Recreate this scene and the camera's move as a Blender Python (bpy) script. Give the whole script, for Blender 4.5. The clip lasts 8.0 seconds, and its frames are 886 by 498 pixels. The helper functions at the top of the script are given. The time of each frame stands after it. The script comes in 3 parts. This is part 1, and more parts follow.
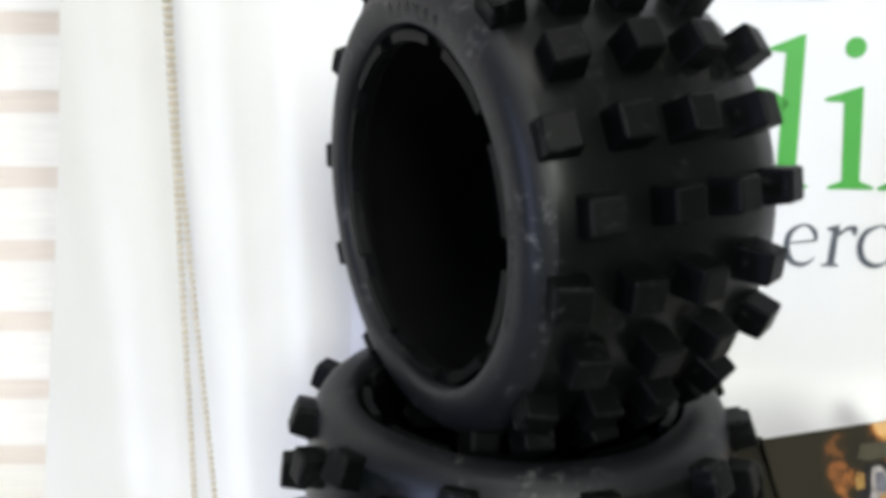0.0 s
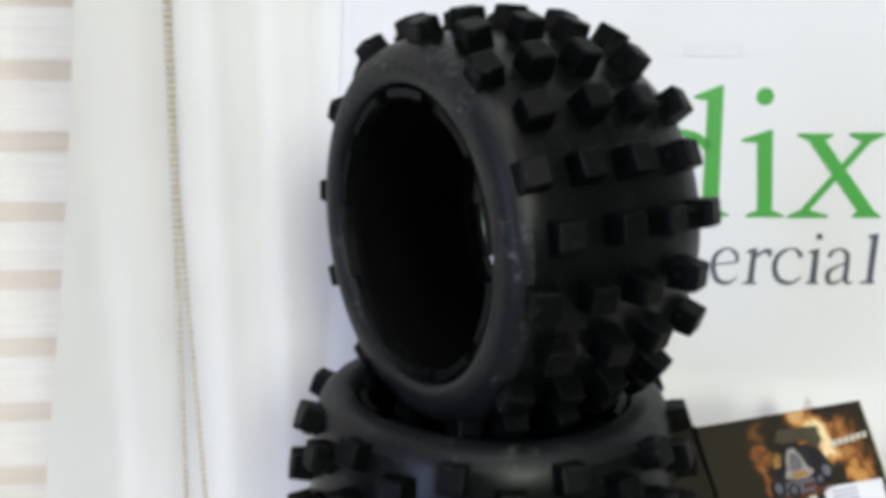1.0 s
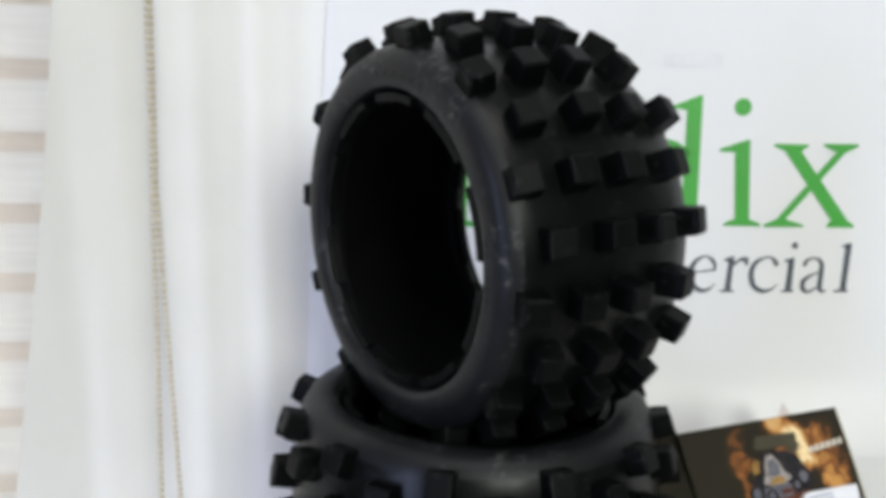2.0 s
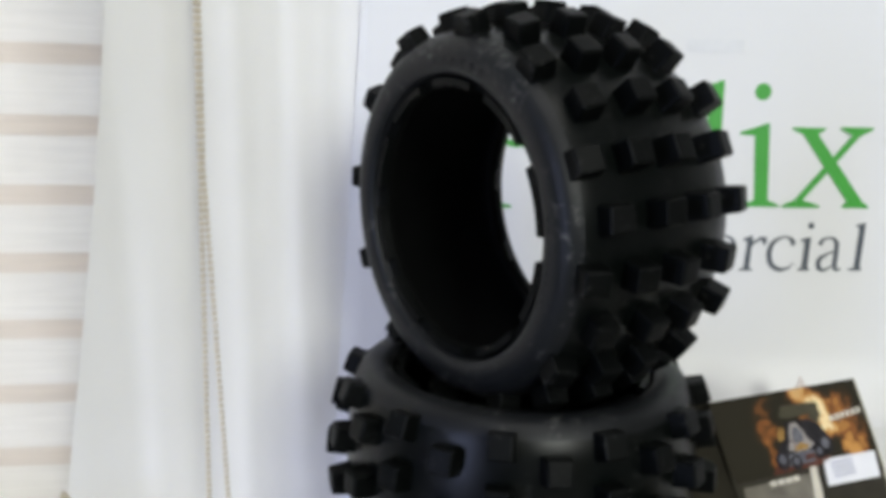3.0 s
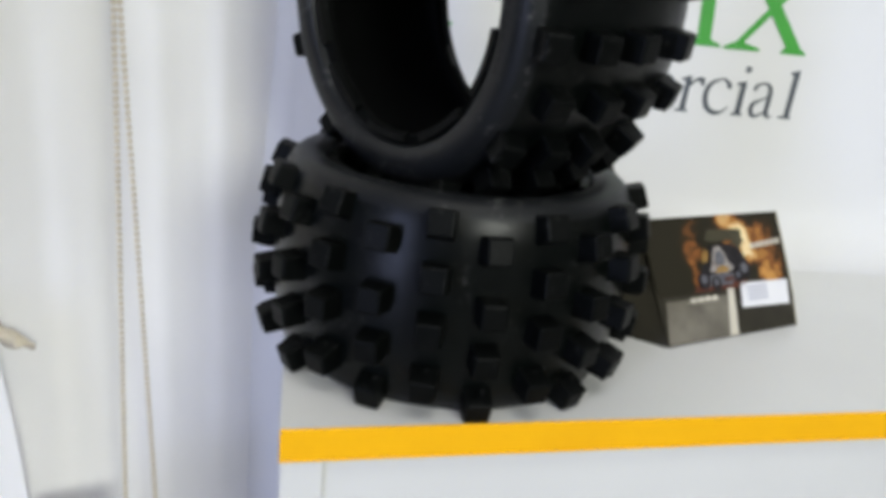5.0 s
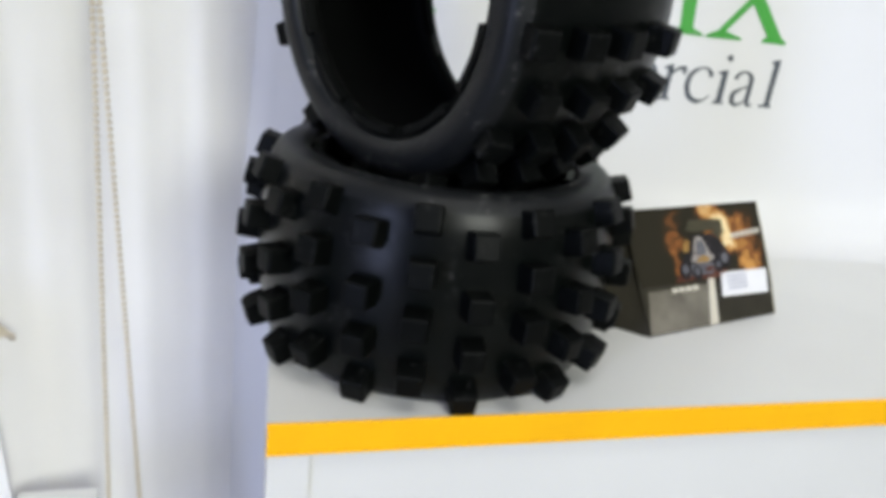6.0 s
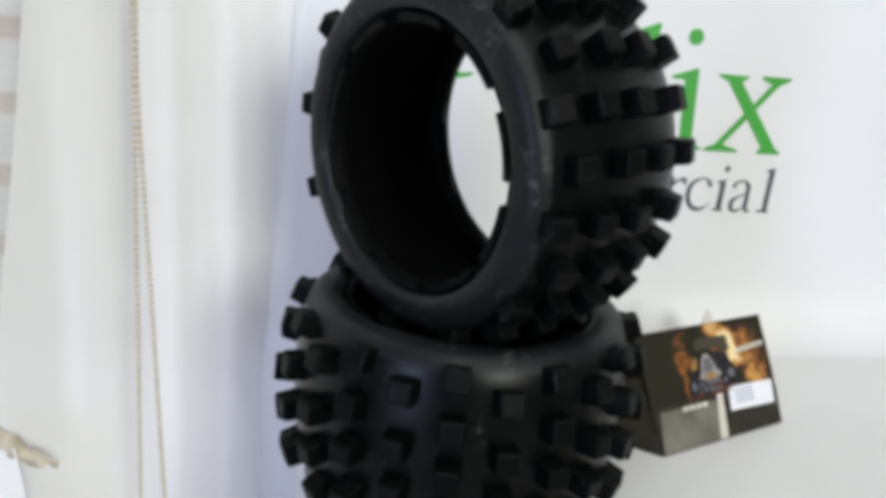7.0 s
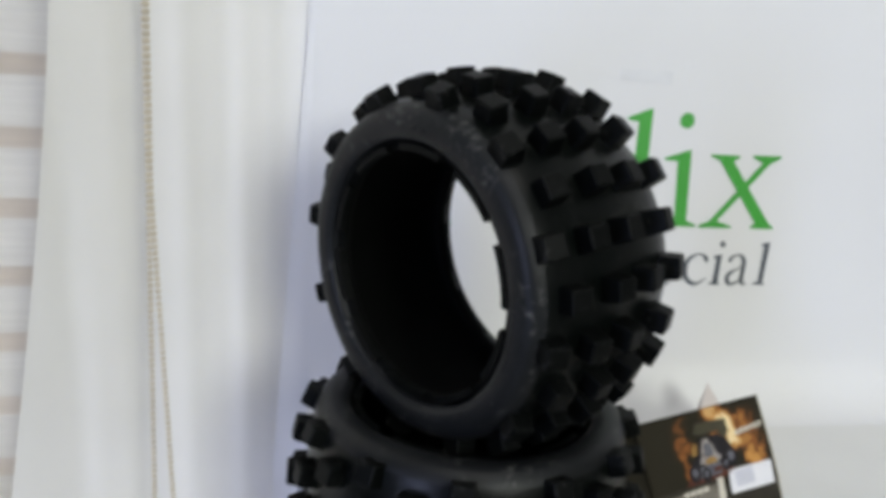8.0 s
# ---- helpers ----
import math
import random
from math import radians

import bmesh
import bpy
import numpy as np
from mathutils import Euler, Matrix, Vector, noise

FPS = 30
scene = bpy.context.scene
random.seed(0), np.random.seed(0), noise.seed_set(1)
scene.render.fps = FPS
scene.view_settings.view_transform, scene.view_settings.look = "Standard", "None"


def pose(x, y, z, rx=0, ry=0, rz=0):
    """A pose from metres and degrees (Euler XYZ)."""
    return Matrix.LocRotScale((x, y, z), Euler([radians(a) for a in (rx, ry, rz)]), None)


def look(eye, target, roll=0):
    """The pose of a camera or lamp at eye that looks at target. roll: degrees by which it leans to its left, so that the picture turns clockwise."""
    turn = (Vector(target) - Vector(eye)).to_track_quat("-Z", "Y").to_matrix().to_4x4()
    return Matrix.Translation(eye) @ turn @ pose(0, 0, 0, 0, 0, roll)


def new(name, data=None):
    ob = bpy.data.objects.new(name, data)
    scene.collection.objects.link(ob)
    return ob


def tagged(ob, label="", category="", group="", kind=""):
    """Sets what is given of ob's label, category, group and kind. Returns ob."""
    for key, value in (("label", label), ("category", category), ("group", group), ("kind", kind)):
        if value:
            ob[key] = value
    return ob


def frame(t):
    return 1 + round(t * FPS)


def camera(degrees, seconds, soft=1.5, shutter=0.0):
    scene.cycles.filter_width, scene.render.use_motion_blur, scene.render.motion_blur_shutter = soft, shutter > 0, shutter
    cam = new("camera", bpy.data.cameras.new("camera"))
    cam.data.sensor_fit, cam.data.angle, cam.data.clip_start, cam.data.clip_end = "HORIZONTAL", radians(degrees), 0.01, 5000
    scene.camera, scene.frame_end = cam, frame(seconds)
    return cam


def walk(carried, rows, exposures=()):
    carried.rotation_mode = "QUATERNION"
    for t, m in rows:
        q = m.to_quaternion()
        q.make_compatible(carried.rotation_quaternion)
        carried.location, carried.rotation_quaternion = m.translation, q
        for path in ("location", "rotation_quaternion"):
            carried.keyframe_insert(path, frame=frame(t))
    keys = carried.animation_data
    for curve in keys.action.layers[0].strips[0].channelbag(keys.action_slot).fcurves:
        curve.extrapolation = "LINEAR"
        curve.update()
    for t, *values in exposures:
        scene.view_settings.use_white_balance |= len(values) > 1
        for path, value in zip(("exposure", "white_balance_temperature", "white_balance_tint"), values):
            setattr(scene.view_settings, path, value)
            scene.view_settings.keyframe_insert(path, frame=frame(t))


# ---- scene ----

# ---- camera and its path ----
cam = camera(60.57, 8.0, soft=5.0)
PATH = [
    (0.0, -0.0279, -0.2595, 0.1811, 79.08, -0.29, -0.27),
    (0.5, -0.0416, -0.2941, 0.1859, 80.46, -0.87, -3.62),
    (1.0, -0.0462, -0.3059, 0.1848, 81.59, -0.35, -4.80),
    (1.5, -0.0498, -0.3043, 0.1865, 82.06, -0.71, -5.85),
    (2.8, -0.0677, -0.3054, 0.1807, 81.44, -1.37, -7.59),
    (3.0, -0.0771, -0.3180, 0.1836, 80.91, -1.12, -7.34),
    (3.5, -0.0895, -0.3368, 0.1928, 81.40, -1.15, -6.94),
    (4.0, -0.0911, -0.3244, 0.1748, 77.90, -2.87, -10.75),
    (4.5, -0.0823, -0.3231, 0.1621, 75.86, -3.89, -14.17),
    (5.0, -0.0833, -0.3104, 0.1422, 72.47, -5.75, -12.74),
    (5.2, -0.0851, -0.3023, 0.1360, 72.15, -6.12, -12.37),
    (6.3, -0.0870, -0.3130, 0.1630, 70.87, -5.86, -15.20),
    (6.5, -0.0938, -0.3153, 0.1767, 74.81, -3.77, -14.81),
    (7.0, -0.1011, -0.3161, 0.1923, 74.80, -4.86, -14.34),
    (7.5, -0.1020, -0.3244, 0.2195, 74.80, -3.86, -13.99),
    (8.0, -0.1038, -0.3214, 0.2306, 77.01, -3.56, -14.21),
]
EXPOSURES = [(0.0, 0.11), (0.5, 0.01), (1.0, -0.20), (1.5, -0.21), (3.0, -0.32), (3.5, -0.40), (4.0, -0.58), (4.5, -0.45), (5.0, -0.30), (6.5, -0.14), (7.0, -0.24), (7.5, -0.36), (8.0, -0.50)]
walk(cam, [(t, pose(x, y, z, rx, ry, rz)) for t, x, y, z, rx, ry, rz in PATH], EXPOSURES)

# ---- world and lights ----
world = bpy.data.worlds.new("world")
scene.world = world
world.use_nodes = True
sky = world.node_tree.nodes.new("ShaderNodeTexSky")
sky.sky_type, sky.sun_disc = "NISHITA", False
sky.sun_elevation, sky.sun_rotation = radians(40), radians(150)
world.node_tree.links.new(sky.outputs[0], world.node_tree.nodes["Background"].inputs[0])
world.node_tree.nodes["Background"].inputs[1].default_value = 0.1


def area(name, eye, target, w, h, watts, colour):
    data = bpy.data.lights.new(name, "AREA")
    data.shape, data.size, data.size_y, data.energy, data.color = "RECTANGLE", w, h, watts, colour
    ob = new(name, data)
    ob.matrix_world = look(eye, target)
    return ob


# daylight in the window opening behind the camera
area("daylight_south", (0.55, -2.78, 1.08), (0.0, 0.1, 0.1), 0.9, 0.9, 66, (0.97, 1.0, 0.915))
# cooler, narrower daylight in the opening at the left
area("daylight_west", (-1.98, -1.85, 0.20), (0.0, 0.0, 0.1), 0.28, 1.8, 38, (0.55, 0.63, 1.0))
# daylight behind the blind
area("daylight_north", (-0.73, 0.31, 0.58), (-0.73, -1.0, 0.58), 0.90, 1.35, 20, (1.0, 0.99, 0.97))
# unseen fill lamp added under the ceiling to lift the shadows
area("overhead_fill_light", (0.0, -0.9, 1.83), (0.0, -0.9, 0.0), 1.2, 0.6, 14, (1.0, 0.98, 0.92))

# ---- materials ----


def material(name, colour, rough=0.5, metal=0.0, second=None, scale=40.0, mix=0.5, bump=0.0, bump_scale=300.0, spec=0.5, detail=6.0):
    """Principled surface whose colour drifts between two tones on coarse and fine noise, with fine relief."""
    m = bpy.data.materials.new(name)
    m.use_nodes = True
    nt = m.node_tree
    b = nt.nodes["Principled BSDF"]
    b.inputs["Roughness"].default_value, b.inputs["Metallic"].default_value = rough, metal
    b.inputs["Specular IOR Level"].default_value = spec
    co = nt.nodes.new("ShaderNodeTexCoord")
    n1 = nt.nodes.new("ShaderNodeTexNoise")
    n1.inputs["Scale"].default_value, n1.inputs["Detail"].default_value = scale, detail
    n2 = nt.nodes.new("ShaderNodeTexNoise")
    n2.inputs["Scale"].default_value, n2.inputs["Detail"].default_value = bump_scale, 4.0
    for n in (n1, n2):
        nt.links.new(co.outputs["Object"], n.inputs["Vector"])
    ramp = nt.nodes.new("ShaderNodeValToRGB")
    ramp.color_ramp.elements[0].position, ramp.color_ramp.elements[1].position = 0.5 - 0.25 * mix - 0.05, 0.5 + 0.25
    ramp.color_ramp.elements[0].color = (*colour, 1)
    ramp.color_ramp.elements[1].color = (*(second or [c * 0.85 for c in colour]), 1)
    nt.links.new(n1.outputs["Fac"], ramp.inputs[0])
    nt.links.new(ramp.outputs[0], b.inputs["Base Color"])
    mr = nt.nodes.new("ShaderNodeMapRange")
    mr.inputs["To Min"].default_value, mr.inputs["To Max"].default_value = rough * 0.85, min(1, rough * 1.15)
    nt.links.new(n2.outputs["Fac"], mr.inputs["Value"])
    nt.links.new(mr.outputs[0], b.inputs["Roughness"])
    if bump:
        bp = nt.nodes.new("ShaderNodeBump")
        bp.inputs["Strength"].default_value, bp.inputs["Distance"].default_value = bump, 0.001
        nt.links.new(n2.outputs["Fac"], bp.inputs["Height"])
        nt.links.new(bp.outputs[0], b.inputs["Normal"])
    return m


RUBBER = material("black_rubber", (0.0008, 0.0013, 0.0012), 0.50, second=(0.0018, 0.0022, 0.0021), scale=70, bump=0.06, bump_scale=1100, spec=0.10)
TREAD = material("tread_floor_rubber", (0.0011, 0.0020, 0.0017), 0.30, second=(0.0030, 0.0036, 0.0034), scale=60, bump=0.08, bump_scale=1000, spec=0.18)
# same rubber, base lightened for the light on the sidewall, besides its dust
SIDEWALL = material("lit_dusty_sidewall_rubber", (0.0055, 0.0062, 0.0070), 0.44, second=(0.0095, 0.0105, 0.0118), scale=45, bump=0.10, bump_scale=1100, spec=0.22)
# same tyre rubber toned down, near glossless: the bore's shade put into it
LINER = material("shaded_matt_inner_rubber", (0.0016, 0.0018, 0.0017), 0.7, second=(0.0030, 0.0034, 0.0032), scale=60, bump=0.15, bump_scale=700, spec=0.05)


def dust(m, colour, scale, low, high):
    """Sparse pale scuffs and dust specks over a dark surface."""
    nt = m.node_tree
    b = nt.nodes["Principled BSDF"]
    base = b.inputs["Base Color"].links[0].from_socket
    co, no, fine = nt.nodes.new("ShaderNodeTexCoord"), nt.nodes.new("ShaderNodeTexNoise"), nt.nodes.new("ShaderNodeTexNoise")
    no.inputs["Scale"].default_value, no.inputs["Detail"].default_value = scale, 8
    fine.inputs["Scale"].default_value, fine.inputs["Detail"].default_value = scale * 7, 3
    mul, rng, mix = nt.nodes.new("ShaderNodeMath"), nt.nodes.new("ShaderNodeMapRange"), nt.nodes.new("ShaderNodeMix")
    mul.operation, mix.data_type = "MULTIPLY", "RGBA"
    nt.links.new(co.outputs["Object"], no.inputs["Vector"]), nt.links.new(co.outputs["Object"], fine.inputs["Vector"])
    nt.links.new(no.outputs["Fac"], mul.inputs[0]), nt.links.new(fine.outputs["Fac"], mul.inputs[1])
    rng.inputs["From Min"].default_value, rng.inputs["From Max"].default_value = low, high
    nt.links.new(mul.outputs[0], rng.inputs["Value"]), nt.links.new(rng.outputs[0], mix.inputs["Factor"])
    nt.links.new(base, mix.inputs["A"])
    mix.inputs["B"].default_value = (*colour, 1)
    nt.links.new(mix.outputs["Result"], b.inputs["Base Color"])


dust(RUBBER, (0.030, 0.030, 0.029), 55, 0.33, 0.50)
dust(TREAD, (0.030, 0.030, 0.029), 55, 0.33, 0.50)
dust(SIDEWALL, (0.065, 0.066, 0.063), 48, 0.31, 0.44)
WHITE_TOP = material("white_laminate", (0.72, 0.72, 0.71), 0.35, second=(0.68, 0.68, 0.67), scale=9, bump=0.05, bump_scale=700)
YELLOW = material("yellow_edge_band", (0.96, 0.49, 0.005), 0.5, second=(0.90, 0.44, 0.005), scale=30, bump=0.05, spec=0.2)
VINYL = material("white_banner_vinyl", (0.76, 0.76, 0.77), 0.5, second=(0.73, 0.73, 0.745), scale=5, bump=0.05, bump_scale=900, spec=0.3)
GREEN = material("green_print", (0.050, 0.36, 0.042), 0.5, second=(0.045, 0.32, 0.038), scale=30)
INK = material("dark_grey_print", (0.06, 0.075, 0.095), 0.5, second=(0.08, 0.09, 0.11), scale=60)
FABRIC = material("white_curtain_cloth", (0.84, 0.83, 0.82), 0.85, second=(0.80, 0.79, 0.78), scale=14, bump=0.3, bump_scale=1500)
BLIND_WHITE = material("white_blind_cloth", (0.80, 0.79, 0.76), 0.85, second=(0.75, 0.74, 0.70), scale=25, bump=0.3, bump_scale=1200)
BLIND_TAUPE = material("taupe_sheer_cloth", (0.66, 0.59, 0.52), 0.9, second=(0.60, 0.53, 0.46), scale=25, bump=0.3, bump_scale=1200)
CHAIN = material("cream_bead_plastic", (0.63, 0.56, 0.43), 0.5, second=(0.52, 0.46, 0.34), scale=200)
# dark grey-beige for the unseen walls, chosen to cut bounced light
LOW_BOUNCE_PAINT = material("low_bounce_wall_paint", (0.17, 0.165, 0.16), 0.85, second=(0.14, 0.135, 0.13), scale=4, bump=0.15, bump_scale=250)
CEILING_PAINT = material("pale_grey_ceiling_paint", (0.60, 0.60, 0.59), 0.9, second=(0.55, 0.55, 0.54), scale=4)
PLASTER = material("white_wall_paint", (0.75, 0.74, 0.72), 0.8, second=(0.70, 0.69, 0.67), scale=4, bump=0.15, bump_scale=250)
FLOOR = material("grey_floor_vinyl", (0.30, 0.29, 0.27), 0.5, second=(0.24, 0.23, 0.22), scale=6, bump=0.1)
FRAYED = material("beige_torn_lining", (0.60, 0.54, 0.43), 0.9, second=(0.36, 0.31, 0.23), scale=120, bump=0.6, bump_scale=600)
CARD_DARK = material("dark_printed_card", (0.020, 0.018, 0.013), 0.45, second=(0.048, 0.043, 0.031), scale=35, spec=0.25)
CARD_GREY = material("grey_printed_card", (0.24, 0.22, 0.185), 0.6, second=(0.075, 0.068, 0.056), scale=45, mix=1.0, spec=0.12)
CARD_EDGE = material("raw_card_edge", (0.55, 0.50, 0.36), 0.8)
PAPER = material("white_sticker_paper", (0.78, 0.78, 0.82), 0.6, second=(0.74, 0.74, 0.79), scale=60)
PALE_INK = material("pale_print_ink", (0.50, 0.51, 0.60), 0.6)
NIGHT = material("black_print_ink", (0.012, 0.011, 0.012), 0.6, second=(0.035, 0.032, 0.036), scale=180, spec=0.12)
SLATE = material("slate_print_ink", (0.055, 0.056, 0.075), 0.6, second=(0.17, 0.17, 0.19), scale=260, mix=1.0, spec=0.12)
ASH = material("ash_print_ink", (0.44, 0.42, 0.40), 0.6, second=(0.16, 0.13, 0.12), scale=230, mix=1.0, spec=0.12)
GHOST = material("faint_grey_print", (0.69, 0.695, 0.715), 0.5, second=(0.74, 0.745, 0.765), scale=90, spec=0.3)
OLIVE = material("olive_print_ink", (0.050, 0.046, 0.030), 0.5, second=(0.075, 0.068, 0.045), scale=150, spec=0.2)
AMBER = material("amber_print_ink", (0.40, 0.25, 0.08), 0.5, second=(0.18, 0.09, 0.03), scale=260, mix=1.0, spec=0.2)
RUST = material("rust_print_ink", (0.14, 0.045, 0.025), 0.5, second=(0.05, 0.02, 0.015), scale=240, mix=1.0, spec=0.2)
CREAM = material("cream_print", (0.62, 0.58, 0.50), 0.4)
CLEAR = material("clear_pink_plastic", (0.68, 0.62, 0.61), 0.4)


def let_through(m, share):
    """Thin cloth: part of the light passes through it."""
    nt = m.node_tree
    b, out = nt.nodes["Principled BSDF"], nt.nodes["Material Output"]
    t, mix = nt.nodes.new("ShaderNodeBsdfTranslucent"), nt.nodes.new("ShaderNodeMixShader")
    t.inputs[0].default_value = (0.86, 0.84, 0.80, 1)
    mix.inputs[0].default_value = share
    nt.links.new(b.outputs[0], mix.inputs[1]), nt.links.new(t.outputs[0], mix.inputs[2])
    nt.links.new(mix.outputs[0], out.inputs["Surface"])


let_through(BLIND_WHITE, 0.35)
let_through(BLIND_TAUPE, 0.40)


def threads(m, low):
    """Horizontal weave: long, thin streaks that darken the cloth a little."""
    nt = m.node_tree
    b = nt.nodes["Principled BSDF"]
    base = b.inputs["Base Color"].links[0].from_socket
    co, mp, no = nt.nodes.new("ShaderNodeTexCoord"), nt.nodes.new("ShaderNodeMapping"), nt.nodes.new("ShaderNodeTexNoise")
    mp.inputs["Scale"].default_value = (18, 18, 420)
    no.inputs["Scale"].default_value, no.inputs["Detail"].default_value = 1.0, 3.0
    rng, mix = nt.nodes.new("ShaderNodeMapRange"), nt.nodes.new("ShaderNodeMix")
    rng.inputs["From Min"].default_value, rng.inputs["From Max"].default_value = 0.35, 0.65
    rng.inputs["To Min"].default_value, rng.inputs["To Max"].default_value = low, 1.0
    mix.data_type, mix.blend_type = "RGBA", "MULTIPLY"
    mix.inputs["Factor"].default_value = 1.0
    nt.links.new(co.outputs["Object"], mp.inputs["Vector"]), nt.links.new(mp.outputs[0], no.inputs["Vector"])
    nt.links.new(no.outputs["Fac"], rng.inputs["Value"]), nt.links.new(base, mix.inputs["A"]), nt.links.new(rng.outputs[0], mix.inputs["B"])
    nt.links.new(mix.outputs["Result"], b.inputs["Base Color"])


threads(BLIND_WHITE, 0.90)
threads(BLIND_TAUPE, 0.86)

# ---- building helpers ----


def obj(name, bm, mat, parent=None, label="", smooth=False):
    me = bpy.data.meshes.new(name)
    bmesh.ops.recalc_face_normals(bm, faces=bm.faces)
    bm.to_mesh(me)
    bm.free()
    me.materials.append(mat)
    if smooth:
        for p in me.polygons:
            p.use_smooth = True
    ob = new(name, me)
    ob.parent = parent
    if label:
        ob["label"] = label
    return ob


def part(name, bm, mat, parent, label="", smooth=False):
    return obj(name, bm, mat, parent, label, smooth)


def box(lo, hi, bevel=0.0, segments=2):
    bm = bmesh.new()
    bmesh.ops.create_cube(bm, size=1)
    size, mid = Vector(hi) - Vector(lo), (Vector(hi) + Vector(lo)) / 2
    for v in bm.verts:
        v.co = Vector(a * b for a, b in zip(v.co, size)) + mid
    if bevel:
        bmesh.ops.bevel(bm, geom=bm.edges, offset=bevel, segments=segments, affect="EDGES", profile=0.5)
    return bm


def slab(outline, depth, to_world):
    """A plate from a flat outline (u, v), thick along its normal, laid by a function of (u, v, n)."""
    bm = bmesh.new()
    a = [bm.verts.new(to_world(u, v, 0)) for u, v in outline]
    b = [bm.verts.new(to_world(u, v, depth)) for u, v in outline]
    bm.faces.new(a), bm.faces.new(b[::-1])
    for i in range(len(a)):
        bm.faces.new((a[i], a[i - 1], b[i - 1], b[i]))
    return bm


def sheet(columns, rows, place, thick):
    """A cloth of given grid; place(i, j) in 0..1 gives its front, and it has thickness behind (+y)."""
    bm = bmesh.new()
    grids = []
    for off in (0.0, thick):
        grids.append([[bm.verts.new(Vector(place(i / columns, j / rows)) + Vector((0, off, 0))) for j in range(rows + 1)] for i in range(columns + 1)])
    for g in grids:
        for i in range(columns):
            for j in range(rows):
                bm.faces.new((g[i][j], g[i + 1][j], g[i + 1][j + 1], g[i][j + 1]))
    f, b = [[[bm.verts.new(v.co) for v in column] if i in (0, columns) else [bm.verts.new(v.co) if j in (0, rows) else None for j, v in enumerate(column)] for i, column in enumerate(g)] for g in grids]
    rim = [(i, 0) for i in range(columns)] + [(columns, j) for j in range(rows)] + [(i, rows) for i in range(columns, 0, -1)] + [(0, j) for j in range(rows, 0, -1)]
    for k, (i, j) in enumerate(rim):
        i2, j2 = rim[(k + 1) % len(rim)]
        bm.faces.new((f[i][j], f[i2][j2], b[i2][j2], b[i][j]))
    return bm


def empty(name, m):
    ob = new(name)
    ob.matrix_world = m
    return ob


# ---- room ----
WALL_Y = 0.186


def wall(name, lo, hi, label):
    return tagged(obj(name, box(lo, hi), PLASTER if "north" in name else LOW_BOUNCE_PAINT), label, "wall", kind="structure")


tagged(obj("floor", box((-2.2, -3.0, -0.80), (2.2, 0.4, -0.75)), FLOOR), "plain grey vinyl floor of the room", "floor", kind="structure")
tagged(obj("ceiling", box((-2.2, -3.0, 1.85), (2.2, 0.4, 1.95)), CEILING_PAINT), "plain pale grey painted ceiling", "ceiling", kind="structure")
WIN_R, WIN_L, WIN_B, WIN_T = -0.262, -1.2, -0.12, 1.3
wall("wall_north_right", (WIN_R, WALL_Y, -0.75), (2.1, WALL_Y + 0.14, 1.85), "white painted wall behind the banner")
wall("wall_north_left", (-2.1, WALL_Y, -0.75), (WIN_L, WALL_Y + 0.14, 1.85), "white painted wall beside the window")
wall("wall_north_sill", (WIN_L, WALL_Y, -0.75), (WIN_R, WALL_Y + 0.14, WIN_B), "white painted wall under the window")
wall("wall_north_lintel", (WIN_L, WALL_Y, WIN_T), (WIN_R, WALL_Y + 0.14, 1.85), "white painted wall above the window")
# unseen walls added to close the room, kept dark to limit bounce
wall("wall_south_left", (-2.1, -2.9, -0.75), (0.05, -2.8, 1.85), "unseen dark grey wall added behind the viewer")
wall("wall_south_right", (1.05, -2.9, -0.75), (2.1, -2.8, 1.85), "unseen dark grey wall added behind the viewer")
wall("wall_south_sill", (0.05, -2.9, -0.75), (1.05, -2.8, 0.58), "unseen dark grey wall added under a window")
wall("wall_south_lintel", (0.05, -2.9, 1.6), (1.05, -2.8, 1.85), "unseen dark grey wall added above a window")
wall("wall_east", (2.0, -2.8, -0.75), (2.1, WALL_Y, 1.85), "unseen dark grey side wall added to close the room")
wall("wall_west_near", (-2.1, -2.8, -0.75), (-2.0, -2.02, 1.85), "unseen dark grey side wall added to close the room")
wall("wall_west_far", (-2.1, -1.68, -0.75), (-2.0, WALL_Y, 1.85), "unseen dark grey side wall added to close the room")
wall("wall_west_lintel", (-2.1, -2.02, 1.15), (-2.0, -1.68, 1.85), "unseen dark grey side wall added above a tall opening")

# ---- table with yellow edge ----
TABLE_L, TABLE_R, TABLE_F, TABLE_B = -0.0736, 0.95, -0.0787, 0.1835
table = empty("table", pose(0, 0, -0.75))
END = [(TABLE_L, TABLE_F + 0.0012), (TABLE_R, TABLE_F + 0.0012), (TABLE_R, TABLE_B), (TABLE_L + 0.012, TABLE_B)]
part("tabletop", slab(END, -0.013, lambda u, v, n: (u, v, 0.75 + n)), WHITE_TOP, table)
part("edge_band", box((TABLE_L, TABLE_F, 0.7372), (TABLE_R, TABLE_F + 0.0012, 0.7503), 0.0003), YELLOW, table, "yellow plastic edge band")
part("side_panel", slab([(TABLE_L + 0.0006, TABLE_F + 0.002), (TABLE_L + 0.0155, TABLE_F + 0.002), (TABLE_L + 0.0275, TABLE_B - 0.01), (TABLE_L + 0.0126, TABLE_B - 0.01)], 0.7365, lambda u, v, n: (u, v, n)), WHITE_TOP, table)
part("side_panel", box((TABLE_R - 0.032, TABLE_F + 0.003, 0.0), (TABLE_R - 0.016, TABLE_B - 0.01, 0.737), 0.0006), WHITE_TOP, table)
